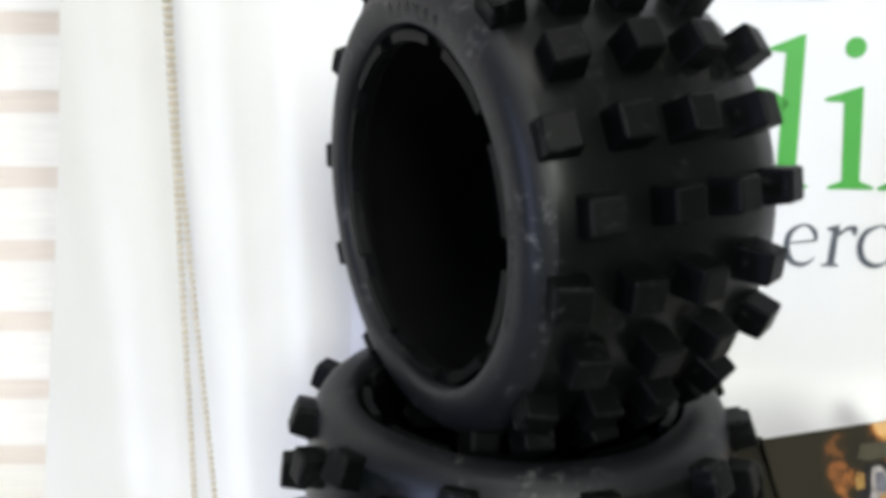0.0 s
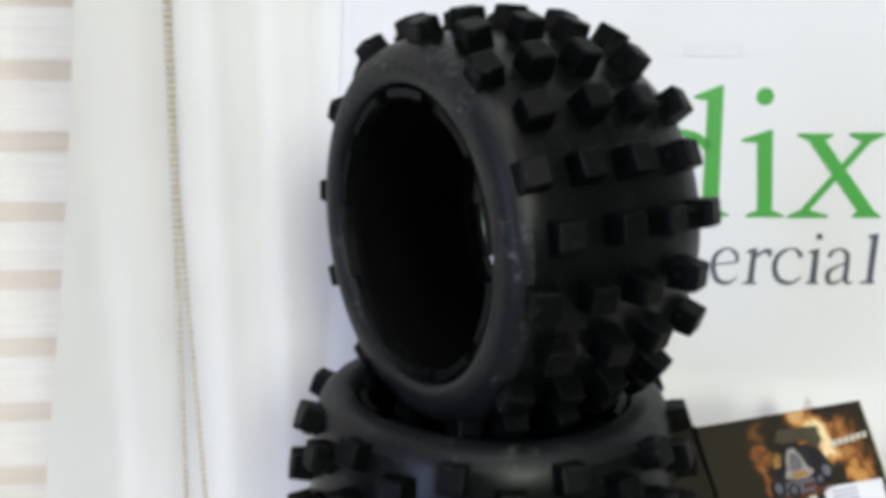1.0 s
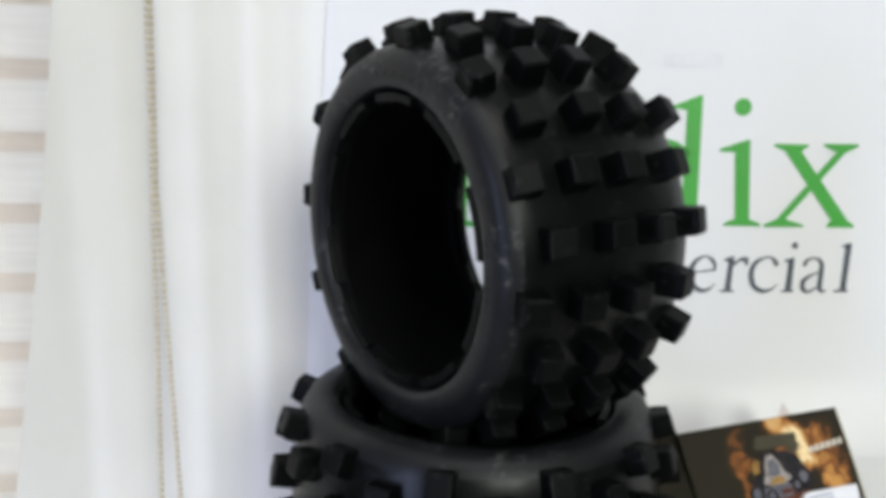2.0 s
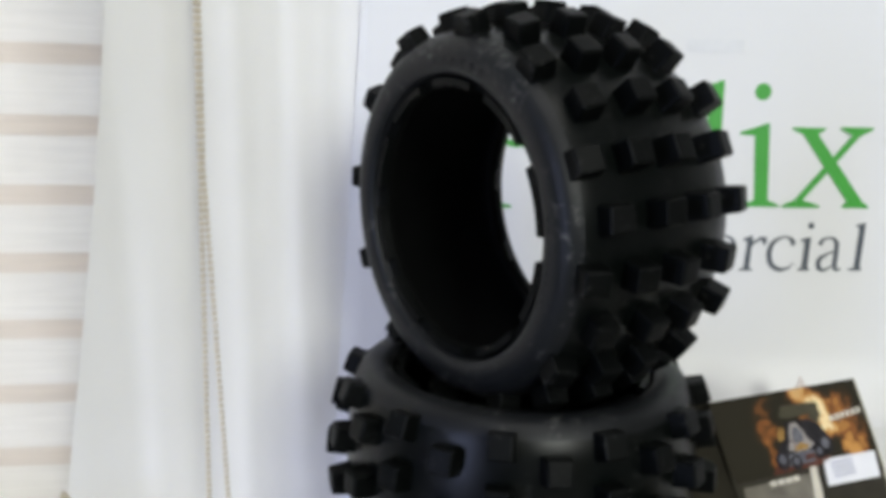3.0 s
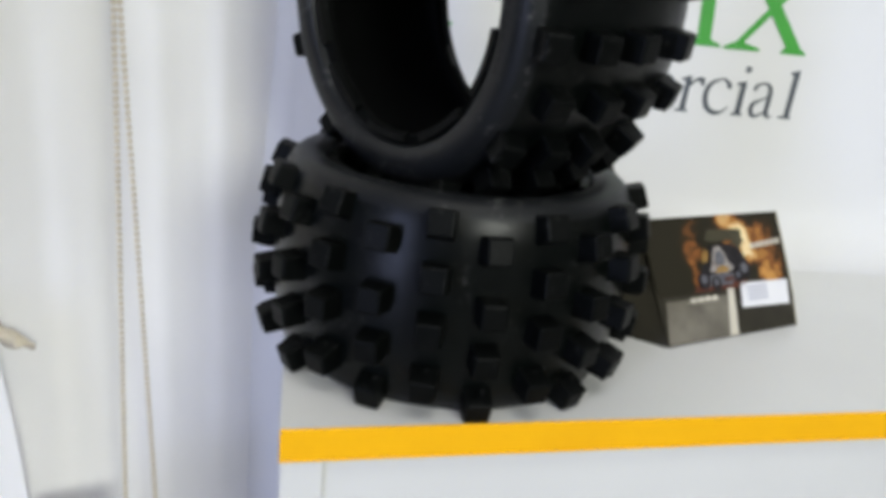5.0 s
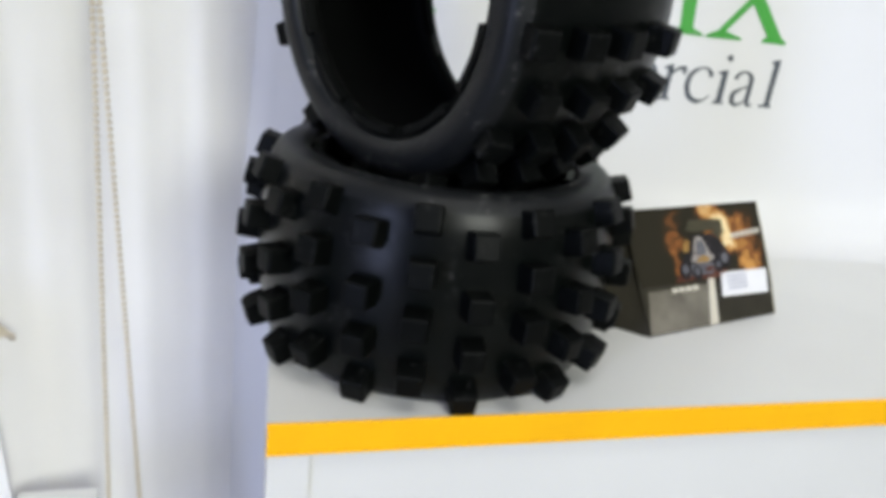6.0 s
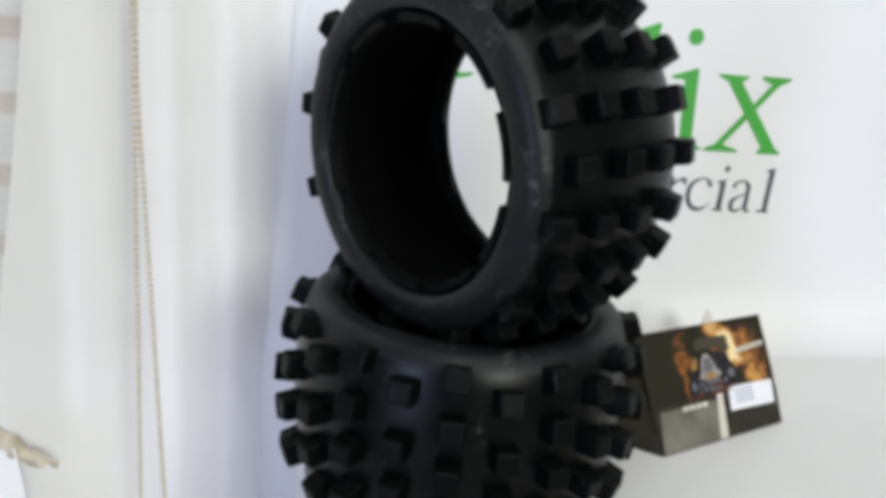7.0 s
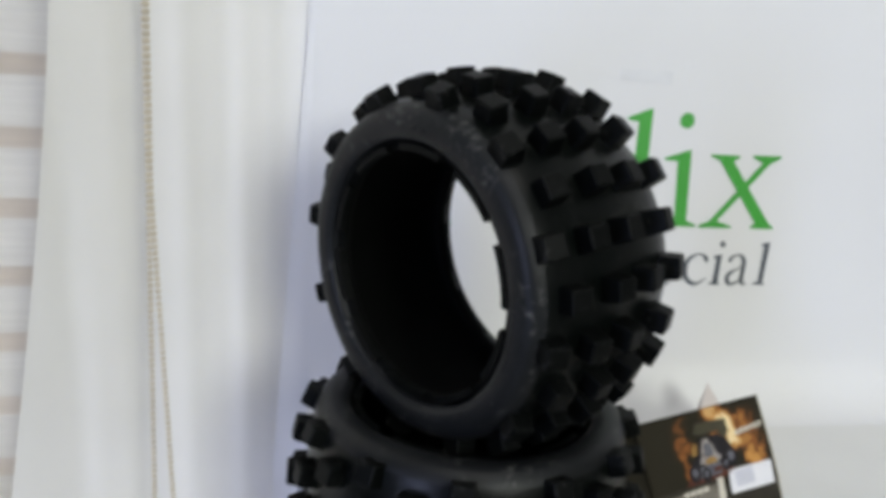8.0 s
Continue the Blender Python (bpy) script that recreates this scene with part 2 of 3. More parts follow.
part("front_panel", box((TABLE_L + 0.0157, TABLE_F + 0.0035, 0.06), (TABLE_R - 0.0325, TABLE_F + 0.018, 0.7365), 0.0006), WHITE_TOP, table)
tagged(table, "white laminate table with a bright yellow front edge", "table")

# ---- tyres ----
COLS = 24
KNOB_W = (0.0350, 0.0155, -0.0044, -0.0272)
KNOB_R = (0.0798, 0.0841, 0.0854, 0.0822)
PROFILE = [(0.0386, 0.0572), (0.0400, 0.0578), (0.0409, 0.0604), (0.0412, 0.0652), (0.0404, 0.0682), (0.0386, 0.0704), (0.0350, 0.0724), (0.028, 0.0742), (0.018, 0.0755), (0.009, 0.0762), (0.0, 0.0764)]
# from the tread's inside over the bead to the groove behind the lip
INNER = [(0.0, 0.0725), (0.015, 0.0718), (0.028, 0.0700), (0.0345, 0.0678), (0.0365, 0.0652), (0.0355, 0.0628), (0.0325, 0.0610), (0.0312, 0.0590), (0.0312, 0.0542), (0.0325, 0.0531), (0.0358, 0.0532), (0.0362, 0.0574)]


def tread_radius(w):
    return float(np.interp(abs(w), [p[0] for p in PROFILE[::-1][:7]], [p[1] for p in PROFILE[::-1][:7]]))


def carcass():
    """The tyre's body: a closed section turned about the z axis."""
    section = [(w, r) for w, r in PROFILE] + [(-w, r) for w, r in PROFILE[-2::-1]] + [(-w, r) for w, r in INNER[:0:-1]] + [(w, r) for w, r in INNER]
    bm = bmesh.new()
    n = 144
    rings = [[bm.verts.new((r * math.cos(2 * math.pi * k / n), r * math.sin(2 * math.pi * k / n), w)) for w, r in section] for k in range(n)]
    m = len(section)
    for k in range(n):
        for i in range(m):
            face = bm.faces.new((rings[k][i], rings[k][(i + 1) % m], rings[(k + 1) % n][(i + 1) % m], rings[(k + 1) % n][i]))
            side, tread = len(PROFILE) - 5, 2 * len(PROFILE) - 1
            # slots: 0 tread, 1 lighter lit sidewall, 2 inside with its shade toned in
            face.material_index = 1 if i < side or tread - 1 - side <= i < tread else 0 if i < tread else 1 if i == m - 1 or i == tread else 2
    return bm


def knob_mesh(w, r, seed):
    """One tread block on the x axis side: a tapered block with worn, rounded edges."""
    rng = random.Random(seed)
    tilt = math.atan2(w, 0.11) * 1.15
    base = tread_radius(w) - 0.003
    bm = bmesh.new()
    bmesh.ops.create_cube(bm, size=1)
    lw, la = 0.0096, 0.0094
    for v in bm.verts:
        top = v.co.x > 0
        grow = 1.0 if top else 1.14
        v.co = Vector((0 if top else -(r - base), v.co.y * la * grow, v.co.z * lw * grow))
        v.co += Vector([rng.uniform(-0.0002, 0.0002) for _ in range(3)])
    bmesh.ops.bevel(bm, geom=bm.edges, offset=0.0010, segments=3, affect="EDGES", profile=0.5)
    bm.transform(Matrix.Translation((r, 0, w)) @ Matrix.Rotation(-tilt, 4, "Y"))
    me = bpy.data.meshes.new("knob")
    bm.to_mesh(me)
    bm.free()
    for p in me.polygons:
        p.use_smooth = False
    me.materials.append(RUBBER)
    return me


KNOBS = [knob_mesh(w, r, 3 + i) for i, (w, r) in enumerate(zip(KNOB_W, KNOB_R))] + [knob_mesh(-w, r, 9 + i) for i, (w, r) in enumerate(zip(KNOB_W, KNOB_R))]


def glyph(text, size):
    """The flat mesh data of a piece of writing, as vertices and faces centred on its middle."""
    data = bpy.data.curves.new("writing", "FONT")
    data.body, data.size, data.align_x, data.align_y, data.extrude = text, size, "CENTER", "CENTER", 0.0003
    ob = new("writing", data)
    me = bpy.data.meshes.new_from_object(ob.evaluated_get(bpy.context.evaluated_depsgraph_get()))
    bpy.data.objects.remove(ob)
    return me


def tyre(label, m, phase, text_at, spread=0.0, bulge=1.0):
    """A knobbly tyre whose axis is z; column 0 of its blocks stands at angle phase from x. spread: how far its lower bead is pulled open; bulge: how far its lower half bellies out."""
    t = empty("tyre", m)
    bm = carcass()
    for v in bm.verts:
        r = v.co.xy.length
        if v.co.z < 0 and r < 0.0630:
            v.co.xy *= (r + spread * (0.0630 - r) / 0.0099) / r
        elif v.co.z < 0 and r < 0.0725 + 0.0040:
            v.co.z *= 1.0 + (bulge - 1.0) * min(1.0, (r - 0.0630) / 0.006)
    body = part("carcass", bm, TREAD, t, smooth=True)
    body.data.materials.append(SIDEWALL)
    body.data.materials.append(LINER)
    for c in range(COLS):
        turn = Matrix.Rotation(phase + c * 2 * math.pi / COLS, 4, "Z")
        for k in range(4):
            ob = new("tread_block", KNOBS[k + (0 if c % 2 else 4)])
            w = KNOB_W[k] if c % 2 else -KNOB_W[k]
            ob.parent, ob.matrix_local = t, turn @ Matrix.Translation((0.0010 * (bulge > 1) * (w < -0.02), 0, min(0.0, w) * (bulge - 1)))
    # notched seat inside both beads
    for side in (1, -1):
        for k in range(10):
            bm = bmesh.new()
            a0, a1 = 2 * math.pi * k / 10, 2 * math.pi * (k + 0.72) / 10
            more = spread if side < 0 else 0.0
            lo, hi, w0, w1 = 0.0521 + more, 0.0540 + more, 0.0352 * side, 0.0385 * side
            ring = []
            for i in range(7):
                a = a0 + (a1 - a0) * i / 6
                ring.append([bm.verts.new((r * math.cos(a), r * math.sin(a), w)) for r, w in ((lo, w0), (hi, w0), (hi + 0.0014, w1), (lo + 0.0004, w1))])
            for i in range(6):
                for j in range(4):
                    bm.faces.new((ring[i][j], ring[i][(j + 1) % 4], ring[i + 1][(j + 1) % 4], ring[i + 1][j]))
            bm.faces.new(ring[0]), bm.faces.new(ring[-1][::-1])
            part("bead_tab", bm, RUBBER, t)
    # raised size marking on the outer sidewall
    word = "170X80"
    for i, ch in enumerate(word):
        me = glyph(ch, 0.0062)
        me.materials.append(SIDEWALL)
        ob = new("raised_character", me)
        a = text_at - (i - 2.5) * 0.094
        ob.parent = t
        ob.matrix_local = Matrix.Rotation(a, 4, "Z") @ Matrix.Translation((0.0612, 0, 0.0408)) @ Matrix.Rotation(radians(-9), 4, "Y") @ Matrix.Rotation(radians(-90), 4, "Z")
    # unreadable raised marks further round, as plain bars
    for j in range(9):
        a = text_at - 1.25 - j * 0.060
        bm = box((-0.0012, -0.0017, 0), (0.0012, 0.0017, 0.0006), 0.0003, 1)
        bm.transform(Matrix.Rotation(a, 4, "Z") @ Matrix.Translation((0.0612, 0, 0.0405)))
        part("raised_mark", bm, SIDEWALL, t)
    return tagged(t, label, "tyre", group="stack of two tyres")


tyre("black rubber tyre with square tread blocks, lying flat on the table", pose(0.0006, 0.0004, 0.0420, 1.3), radians(-93.1), radians(240), 0.0, 1.02)

AZ, EL, PHASE = radians(207.8), radians(-3.88), radians(5.3)
axis = Vector((math.cos(EL) * math.cos(AZ), math.cos(EL) * math.sin(AZ), math.sin(EL)))
e1 = Vector((0, 0, 1)).cross(axis).normalized()
e2 = axis.cross(e1)
upright = Matrix((e1, e2, axis)).transposed().to_4x4()
upright.translation = (-0.0022, -0.0019, 0.1498)
tyre("black rubber knobbly tyre standing upright on a second tyre", upright, PHASE, radians(78), 0.0078, 1.12)

# ---- banner with green and grey print ----
BAN = pose(0.01305, 0.15776, 0, 0, 0, -4.728)
banner = empty("banner", BAN)
SWEEP = 0.040


def banner_place(i, j):
    """Flat and upright, with a soft sweep forward where its foot rests on the table."""
    u = -0.0750 + i * 0.692
    if j < 0.25:
        a = (1 - j / 0.25) * math.pi / 2
        return (u, -SWEEP * (1 - math.cos(a)), -0.0003 + SWEEP * (1 - math.sin(a)))
    return (u, 0.0, -0.0003 + SWEEP + (j - 0.25) / 0.75 * 0.53)


part("sheet", sheet(40, 60, banner_place, 0.0003), VINYL, banner, smooth=True)
# the strip of it that hangs down past the table's end


def strip_place(i, j):
    v = 0.58 - j * 0.95
    left = max(-0.1035, -0.0955 + 0.0597 * v) if v < 0.33 else -0.0757
    return (left + i * (-0.0735 - left), 0.0008 + 0.0003 * math.sin(i * 5 + j * 3), v)


part("hanging_strip", sheet(6, 40, strip_place, 0.0003), VINYL, banner, smooth=True)


def print_shape(name, outline, mat, y=-0.0003):
    return part(name, slab(outline, -0.0001, lambda u, v, n: (u, y + n, v)), mat, banner)


def disc(u, v, r, n=28, squash=1.0):
    return [(u + r * math.cos(2 * math.pi * k / n), v + squash * r * math.sin(2 * math.pi * k / n)) for k in range(n)]


Z0, ZX = 0.1368, 0.1882
# tall bar with a flag at its top
print_shape("tall_bar", [(0.1400, Z0), (0.1565, Z0 + 0.0004), (0.1565, Z0 + 0.0018), (0.1500, Z0 + 0.0045), (0.1490, 0.2166), (0.1475, 0.2168), (0.1312, 0.2102), (0.1314, 0.2086), (0.1396, 0.2075)], GREEN)
# short bar with foot and flag, and its dot
print_shape("short_bar", [(0.1672, Z0), (0.1908, Z0), (0.1906, Z0 + 0.0014), (0.1832, Z0 + 0.0045), (0.1804, ZX + 0.0020), (0.1790, ZX + 0.0022), (0.1614, ZX - 0.0038), (0.1617, ZX - 0.0054), (0.1712, ZX - 0.0058), (0.1740, Z0 + 0.0045), (0.1670, Z0 + 0.0014)], GREEN)
print_shape("dot", disc(0.1744, 0.2101, 0.0053), GREEN)
# crossed bars: one thick, one thin, with feet
print_shape("thick_diagonal", [(0.1955, ZX), (0.2172, ZX), (0.2172, ZX - 0.0014), (0.2130, ZX - 0.0042), (0.2465, Z0 + 0.0042), (0.2506, Z0 + 0.0015), (0.2506, Z0), (0.2330, Z0), (0.2330, Z0 + 0.0015), (0.2358, Z0 + 0.0042), (0.2025, ZX - 0.0042), (0.1955, ZX - 0.0015)], GREEN)
print_shape("thin_diagonal", [(0.2270, ZX + 0.0006), (0.2487, ZX + 0.0008), (0.2487, ZX - 0.0008), (0.2405, ZX - 0.0050), (0.2062, Z0 + 0.0048), (0.2178, Z0 + 0.0014), (0.2178, Z0), (0.1927, Z0 - 0.0003), (0.1927, Z0 + 0.0012), (0.2006, Z0 + 0.0048), (0.2352, ZX - 0.0045), (0.2270, ZX - 0.0010)], GREEN, -0.0006)
# partly hidden bar with a foot, and the curved arm at its top
print_shape("bar", [(-0.0080, Z0 - 0.0030), (0.0158, Z0 - 0.0030), (0.0158, Z0 - 0.0016), (0.0060, Z0 + 0.0012), (0.0060, 0.1850), (-0.0040, 0.1850), (-0.0040, Z0 + 0.0012), (-0.0080, Z0 - 0.0016)], GREEN)
print_shape("curved_arm", [(0.0030, 0.1815), (0.0075, 0.1762), (0.0120, 0.1732), (0.0175, 0.1720), (0.0230, 0.1727), (0.0278, 0.1748), (0.0270, 0.1764), (0.0225, 0.1756), (0.0175, 0.1756), (0.0130, 0.1772), (0.0095, 0.1800), (0.0065, 0.1840)], GREEN)
# a faint ghost of old lettering, as a plain bar
print_shape("faint_mark", [(0.123, 0.2335), (0.160, 0.2335), (0.160, 0.2415), (0.123, 0.2415)], GHOST)



def stroke_letter(name, mat, strokes, y=-0.0003):
    """A printed letter of smooth strokes; each is a row of (u, v, width) with thick and thin places."""
    bm = bmesh.new()
    for n, keys in enumerate(strokes):
        keys = np.array(keys)
        line = []
        for i in range(len(keys) - 1):
            p0, p1, p2, p3 = keys[max(i - 1, 0)], keys[i], keys[i + 1], keys[min(i + 2, len(keys) - 1)]
            for t in np.linspace(0, 1, 7)[:-1 if i < len(keys) - 2 else None]:
                line.append(0.5 * (2 * p1 + (p2 - p0) * t + (2 * p0 - 5 * p1 + 4 * p2 - p3) * t ** 2 + (3 * p1 - p0 - 3 * p2 + p3) * t ** 3))
        line = np.array(line)
        way = np.gradient(line[:, :2], axis=0)
        side = np.stack([-way[:, 1], way[:, 0]], 1) / np.linalg.norm(way, axis=1)[:, None] * np.maximum(line[:, 2:], 0.0004) / 2
        d = y - 0.00006 * n
        rows = [[bm.verts.new((a[0], b, a[1])) for a in (p[:2] + q, p[:2] - q) for b in (d, d - 0.0001)] for p, q in zip(line, side)]
        for a, b in zip(rows, rows[1:]):
            for i, j in ((0, 1), (1, 3), (3, 2), (2, 0)):
                bm.faces.new((a[i], a[j], b[j], b[i]))
        bm.faces.new([rows[0][k] for k in (0, 1, 3, 2)]), bm.faces.new([rows[-1][k] for k in (0, 2, 3, 1)])
    return part(name, bm, mat, banner)


# round bowl left of the tall bar, mostly behind the tyre
stroke_letter("bowl", GREEN, [[(0.1420, 0.1790, 0.0060), (0.1330, 0.1862, 0.0050), (0.1190, 0.1878, 0.0040), (0.1030, 0.1780, 0.0085), (0.0975, 0.1600, 0.0105), (0.1030, 0.1440, 0.0090), (0.1170, 0.1372, 0.0060), (0.1320, 0.1420, 0.0040), (0.1420, 0.1500, 0.0020)]])
# dark grey word "ercial"
stroke_letter("letter", INK, [[(0.1638, 0.1088, 0.0016), (0.1626, 0.1140, 0.0024), (0.1570, 0.1173, 0.0012), (0.1504, 0.1132, 0.0028), (0.1488, 0.1060, 0.0033), (0.1512, 0.0980, 0.0032), (0.1565, 0.0953, 0.0026), (0.1612, 0.0966, 0.0014), (0.1640, 0.0996, 0.0006)], [(0.1494, 0.1072, 0.0011), (0.1560, 0.1078, 0.0011), (0.1642, 0.1090, 0.0013)]])
stroke_letter("letter", INK, [[(0.2030, 0.1118, 0.0030), (0.2020, 0.1150, 0.0026), (0.1968, 0.1174, 0.0011), (0.1894, 0.1134, 0.0028), (0.1872, 0.1062, 0.0034), (0.1894, 0.0988, 0.0033), (0.1950, 0.0955, 0.0028), (0.2005, 0.0966, 0.0014), (0.2045, 0.1000, 0.0006)]])
stroke_letter("letter", INK, [[(0.2212, 0.1120, 0.0030), (0.2222, 0.1152, 0.0020), (0.2274, 0.1171, 0.0013), (0.2320, 0.1140, 0.0029), (0.2323, 0.1060, 0.0031), (0.2320, 0.0990, 0.0031), (0.2335, 0.0957, 0.0020), (0.2368, 0.0966, 0.0007)], [(0.2322, 0.1086, 0.0010), (0.2262, 0.1062, 0.0014), (0.2213, 0.1025, 0.0030), (0.2214, 0.0972, 0.0030), (0.2252, 0.0955, 0.0018), (0.2320, 0.0996, 0.0007)]])
print_shape("letter", [(0.1676, 0.0946), (0.1769, 0.0946), (0.1767, 0.0957), (0.1746, 0.0964), (0.1753, 0.1109), (0.1795, 0.1146), (0.1820, 0.1146), (0.1830, 0.1118), (0.1847, 0.1123), (0.1851, 0.1161), (0.1836, 0.1173), (0.1801, 0.1169), (0.1757, 0.1138), (0.1755, 0.1179), (0.1693, 0.1158), (0.1693, 0.1146), (0.1722, 0.1139), (0.1708, 0.0964), (0.1678, 0.0957)], INK)
print_shape("letter", [(0.2072, 0.0950), (0.2154, 0.0950), (0.2152, 0.0962), (0.2138, 0.0969), (0.2145, 0.1175), (0.2080, 0.1158), (0.2080, 0.1146), (0.2107, 0.1141), (0.2098, 0.0969), (0.2075, 0.0962)], INK)
print_shape("letter_dot", disc(0.2139, 0.1249, 0.0021, 16), INK)
print_shape("letter", [(0.2413, 0.0955), (0.2509, 0.0955), (0.2506, 0.0967), (0.2492, 0.0974), (0.2506, 0.1274), (0.2442, 0.1257), (0.2442, 0.1245), (0.2465, 0.1241), (0.2455, 0.0974), (0.2415, 0.0967)], INK)
tagged(banner, "white vinyl banner with large green and small grey print", "banner")

# ---- paper sheet on the table ----
tagged(obj("paper_sheet", slab([(0.375, 0.1385), (0.357, 0.0985), (0.56, 0.03), (0.58, 0.085)], 0.0006, lambda u, v, n: (u, v, 0.0003 + n)), PAPER), "plain white sheet of paper lying on the table", "paper")

# ---- curtain, blind and chain ----


EDGE_Z = (-0.60, -0.02, 0.0586, 0.139, 0.20, 0.2594, 0.80)
EDGE_X = (-0.2290, -0.2282, -0.2172, -0.2066, -0.1999, -0.1949, -0.160)


def curtain_place(i, j):
    z = 0.80 - j * 1.40
    left = float(np.interp(z, EDGE_Z, EDGE_X))
    x = left + i * (-0.0645 - left)
    fold = 0.0013 * math.sin(x * 150 + 0.8 * z) * min(1, i * 5) + 0.00022 * math.sin(x * 380 + 3 * z)
    y = 0.0955 + 0.0740 * (1 - (1 - i) ** 1.6) + fold * (1 - 0.7 * i ** 4)
    return (x, y, z)


tagged(obj("curtain", sheet(130, 60, curtain_place, 0.001), FABRIC, smooth=True), "white cloth curtain hanging in soft vertical folds", "curtain")

# frayed lining that sticks out of the curtain's edge, over a lower cloth


def horn_place(i, j):
    bend = math.sin(math.pi * j)
    x = -0.2300 + i * 0.0350
    wide = 0.0095 * (1 - i) ** 0.75 + 0.0007
    z = -0.0270 - 0.0250 * i ** 0.8 + 0.0035 * i ** 6 + (0.5 - j) * 2 * wide + 0.0012 * math.sin(i * 19 + j * 5)
    return (x, 0.0925 - 0.006 * bend * (1 - 0.5 * i) + 0.0008 * math.sin(i * 31), z)


tagged(obj("frayed_lining", sheet(24, 8, horn_place, 0.0015), FRAYED, smooth=True), "beige frayed lining curling out of the curtain's edge", "cloth")


def lower_place(i, j):
    z = -0.036 - j * 0.45
    right = -0.2150 + 0.010 * min(1, j * 4) + 0.002 * math.sin(j * 9)
    x = -0.42 + i * (right + 0.42)
    return (x, 0.0930 - 0.004 * i + 0.002 * math.sin(x * 90 + j * 2), z)


tagged(obj("lower_cloth", sheet(30, 24, lower_place, 0.001), FABRIC, smooth=True), "white cloth hanging below the frayed curtain edge", "cloth")
tagged(obj("cable_duct", box((-0.2000, 0.0780, -0.1900), (-0.1575, 0.0930, -0.1460), 0.0015), WHITE_TOP), "short white plastic duct on the wall near the table", "duct")

blind = empty("window_blind", pose(0, 0.160, 0))
PITCH = 0.0411
for k in range(-7, 27):
    zc = 0.1805 + k * PITCH
    part("white_band", sheet(8, 2, lambda i, j: (-1.15 + i * 0.965, 0.0003 * math.sin(j * math.pi), zc + 0.0060 + j * 0.0291), 0.0004), BLIND_WHITE, blind)
    part("sheer_band", sheet(8, 2, lambda i, j: (-1.15 + i * 0.960, 0.0002, zc - 0.0060 + j * 0.0120), 0.0004), BLIND_TAUPE, blind)
part("head_rail", box((-1.17, -0.02, 1.29), (-0.19, 0.02, 1.34), 0.006), WHITE_TOP, blind)
tagged(blind, "white and taupe striped roller blind lowered over a window", "blind")

chain = empty("blind_chain", pose(0, 0, 0))
for s in (-1, 1):
    bm = bmesh.new()
    for k in range(285):
        z = 0.72 - k * 0.0036
        fall = max(0.0, 0.16 - z)
        x = -0.1530 + (-fall * 0.004 - 0.0006 if s < 0 else fall * 0.045 + 0.0006)
        bmesh.ops.create_icosphere(bm, subdivisions=1, radius=0.0017, matrix=Matrix.Translation((x, 0.1045 + 0.0008 * s, z)))
    part("strand", bm, CHAIN, chain, smooth=True)
tagged(chain, "cream plastic bead chain of a blind, hanging in a loop", "chain")

# ---- folded printed header card beside the tyres ----
A0, U, V = Vector((0.1083, -0.0159, 0.0003)), Vector((0.9566, 0.2912, 0.0)).normalized(), Vector((-0.1362, 0.4475, 0.8840))
V = (V - U * V.dot(U)).normalized()
NRM = U.cross(V)
if NRM.y > 0:
    NRM = -NRM
CARD = Matrix((U, V, -NRM)).transposed().to_4x4()
CARD.translation = A0
WID, HEI = 0.0960, 0.0624


def printed(name, outline, mat, out, label="", thick=0.0002):
    """A printed or stuck-on piece lying on the card's front, proud of it by out."""
    return part(name, slab(outline, -thick, lambda u, v, n: (u, v, -out + n)), mat, card, label)


def rect(u0, v0, u1, v1):
    return [(u0, v0), (u1, v0), (u1, v1), (u0, v1)]


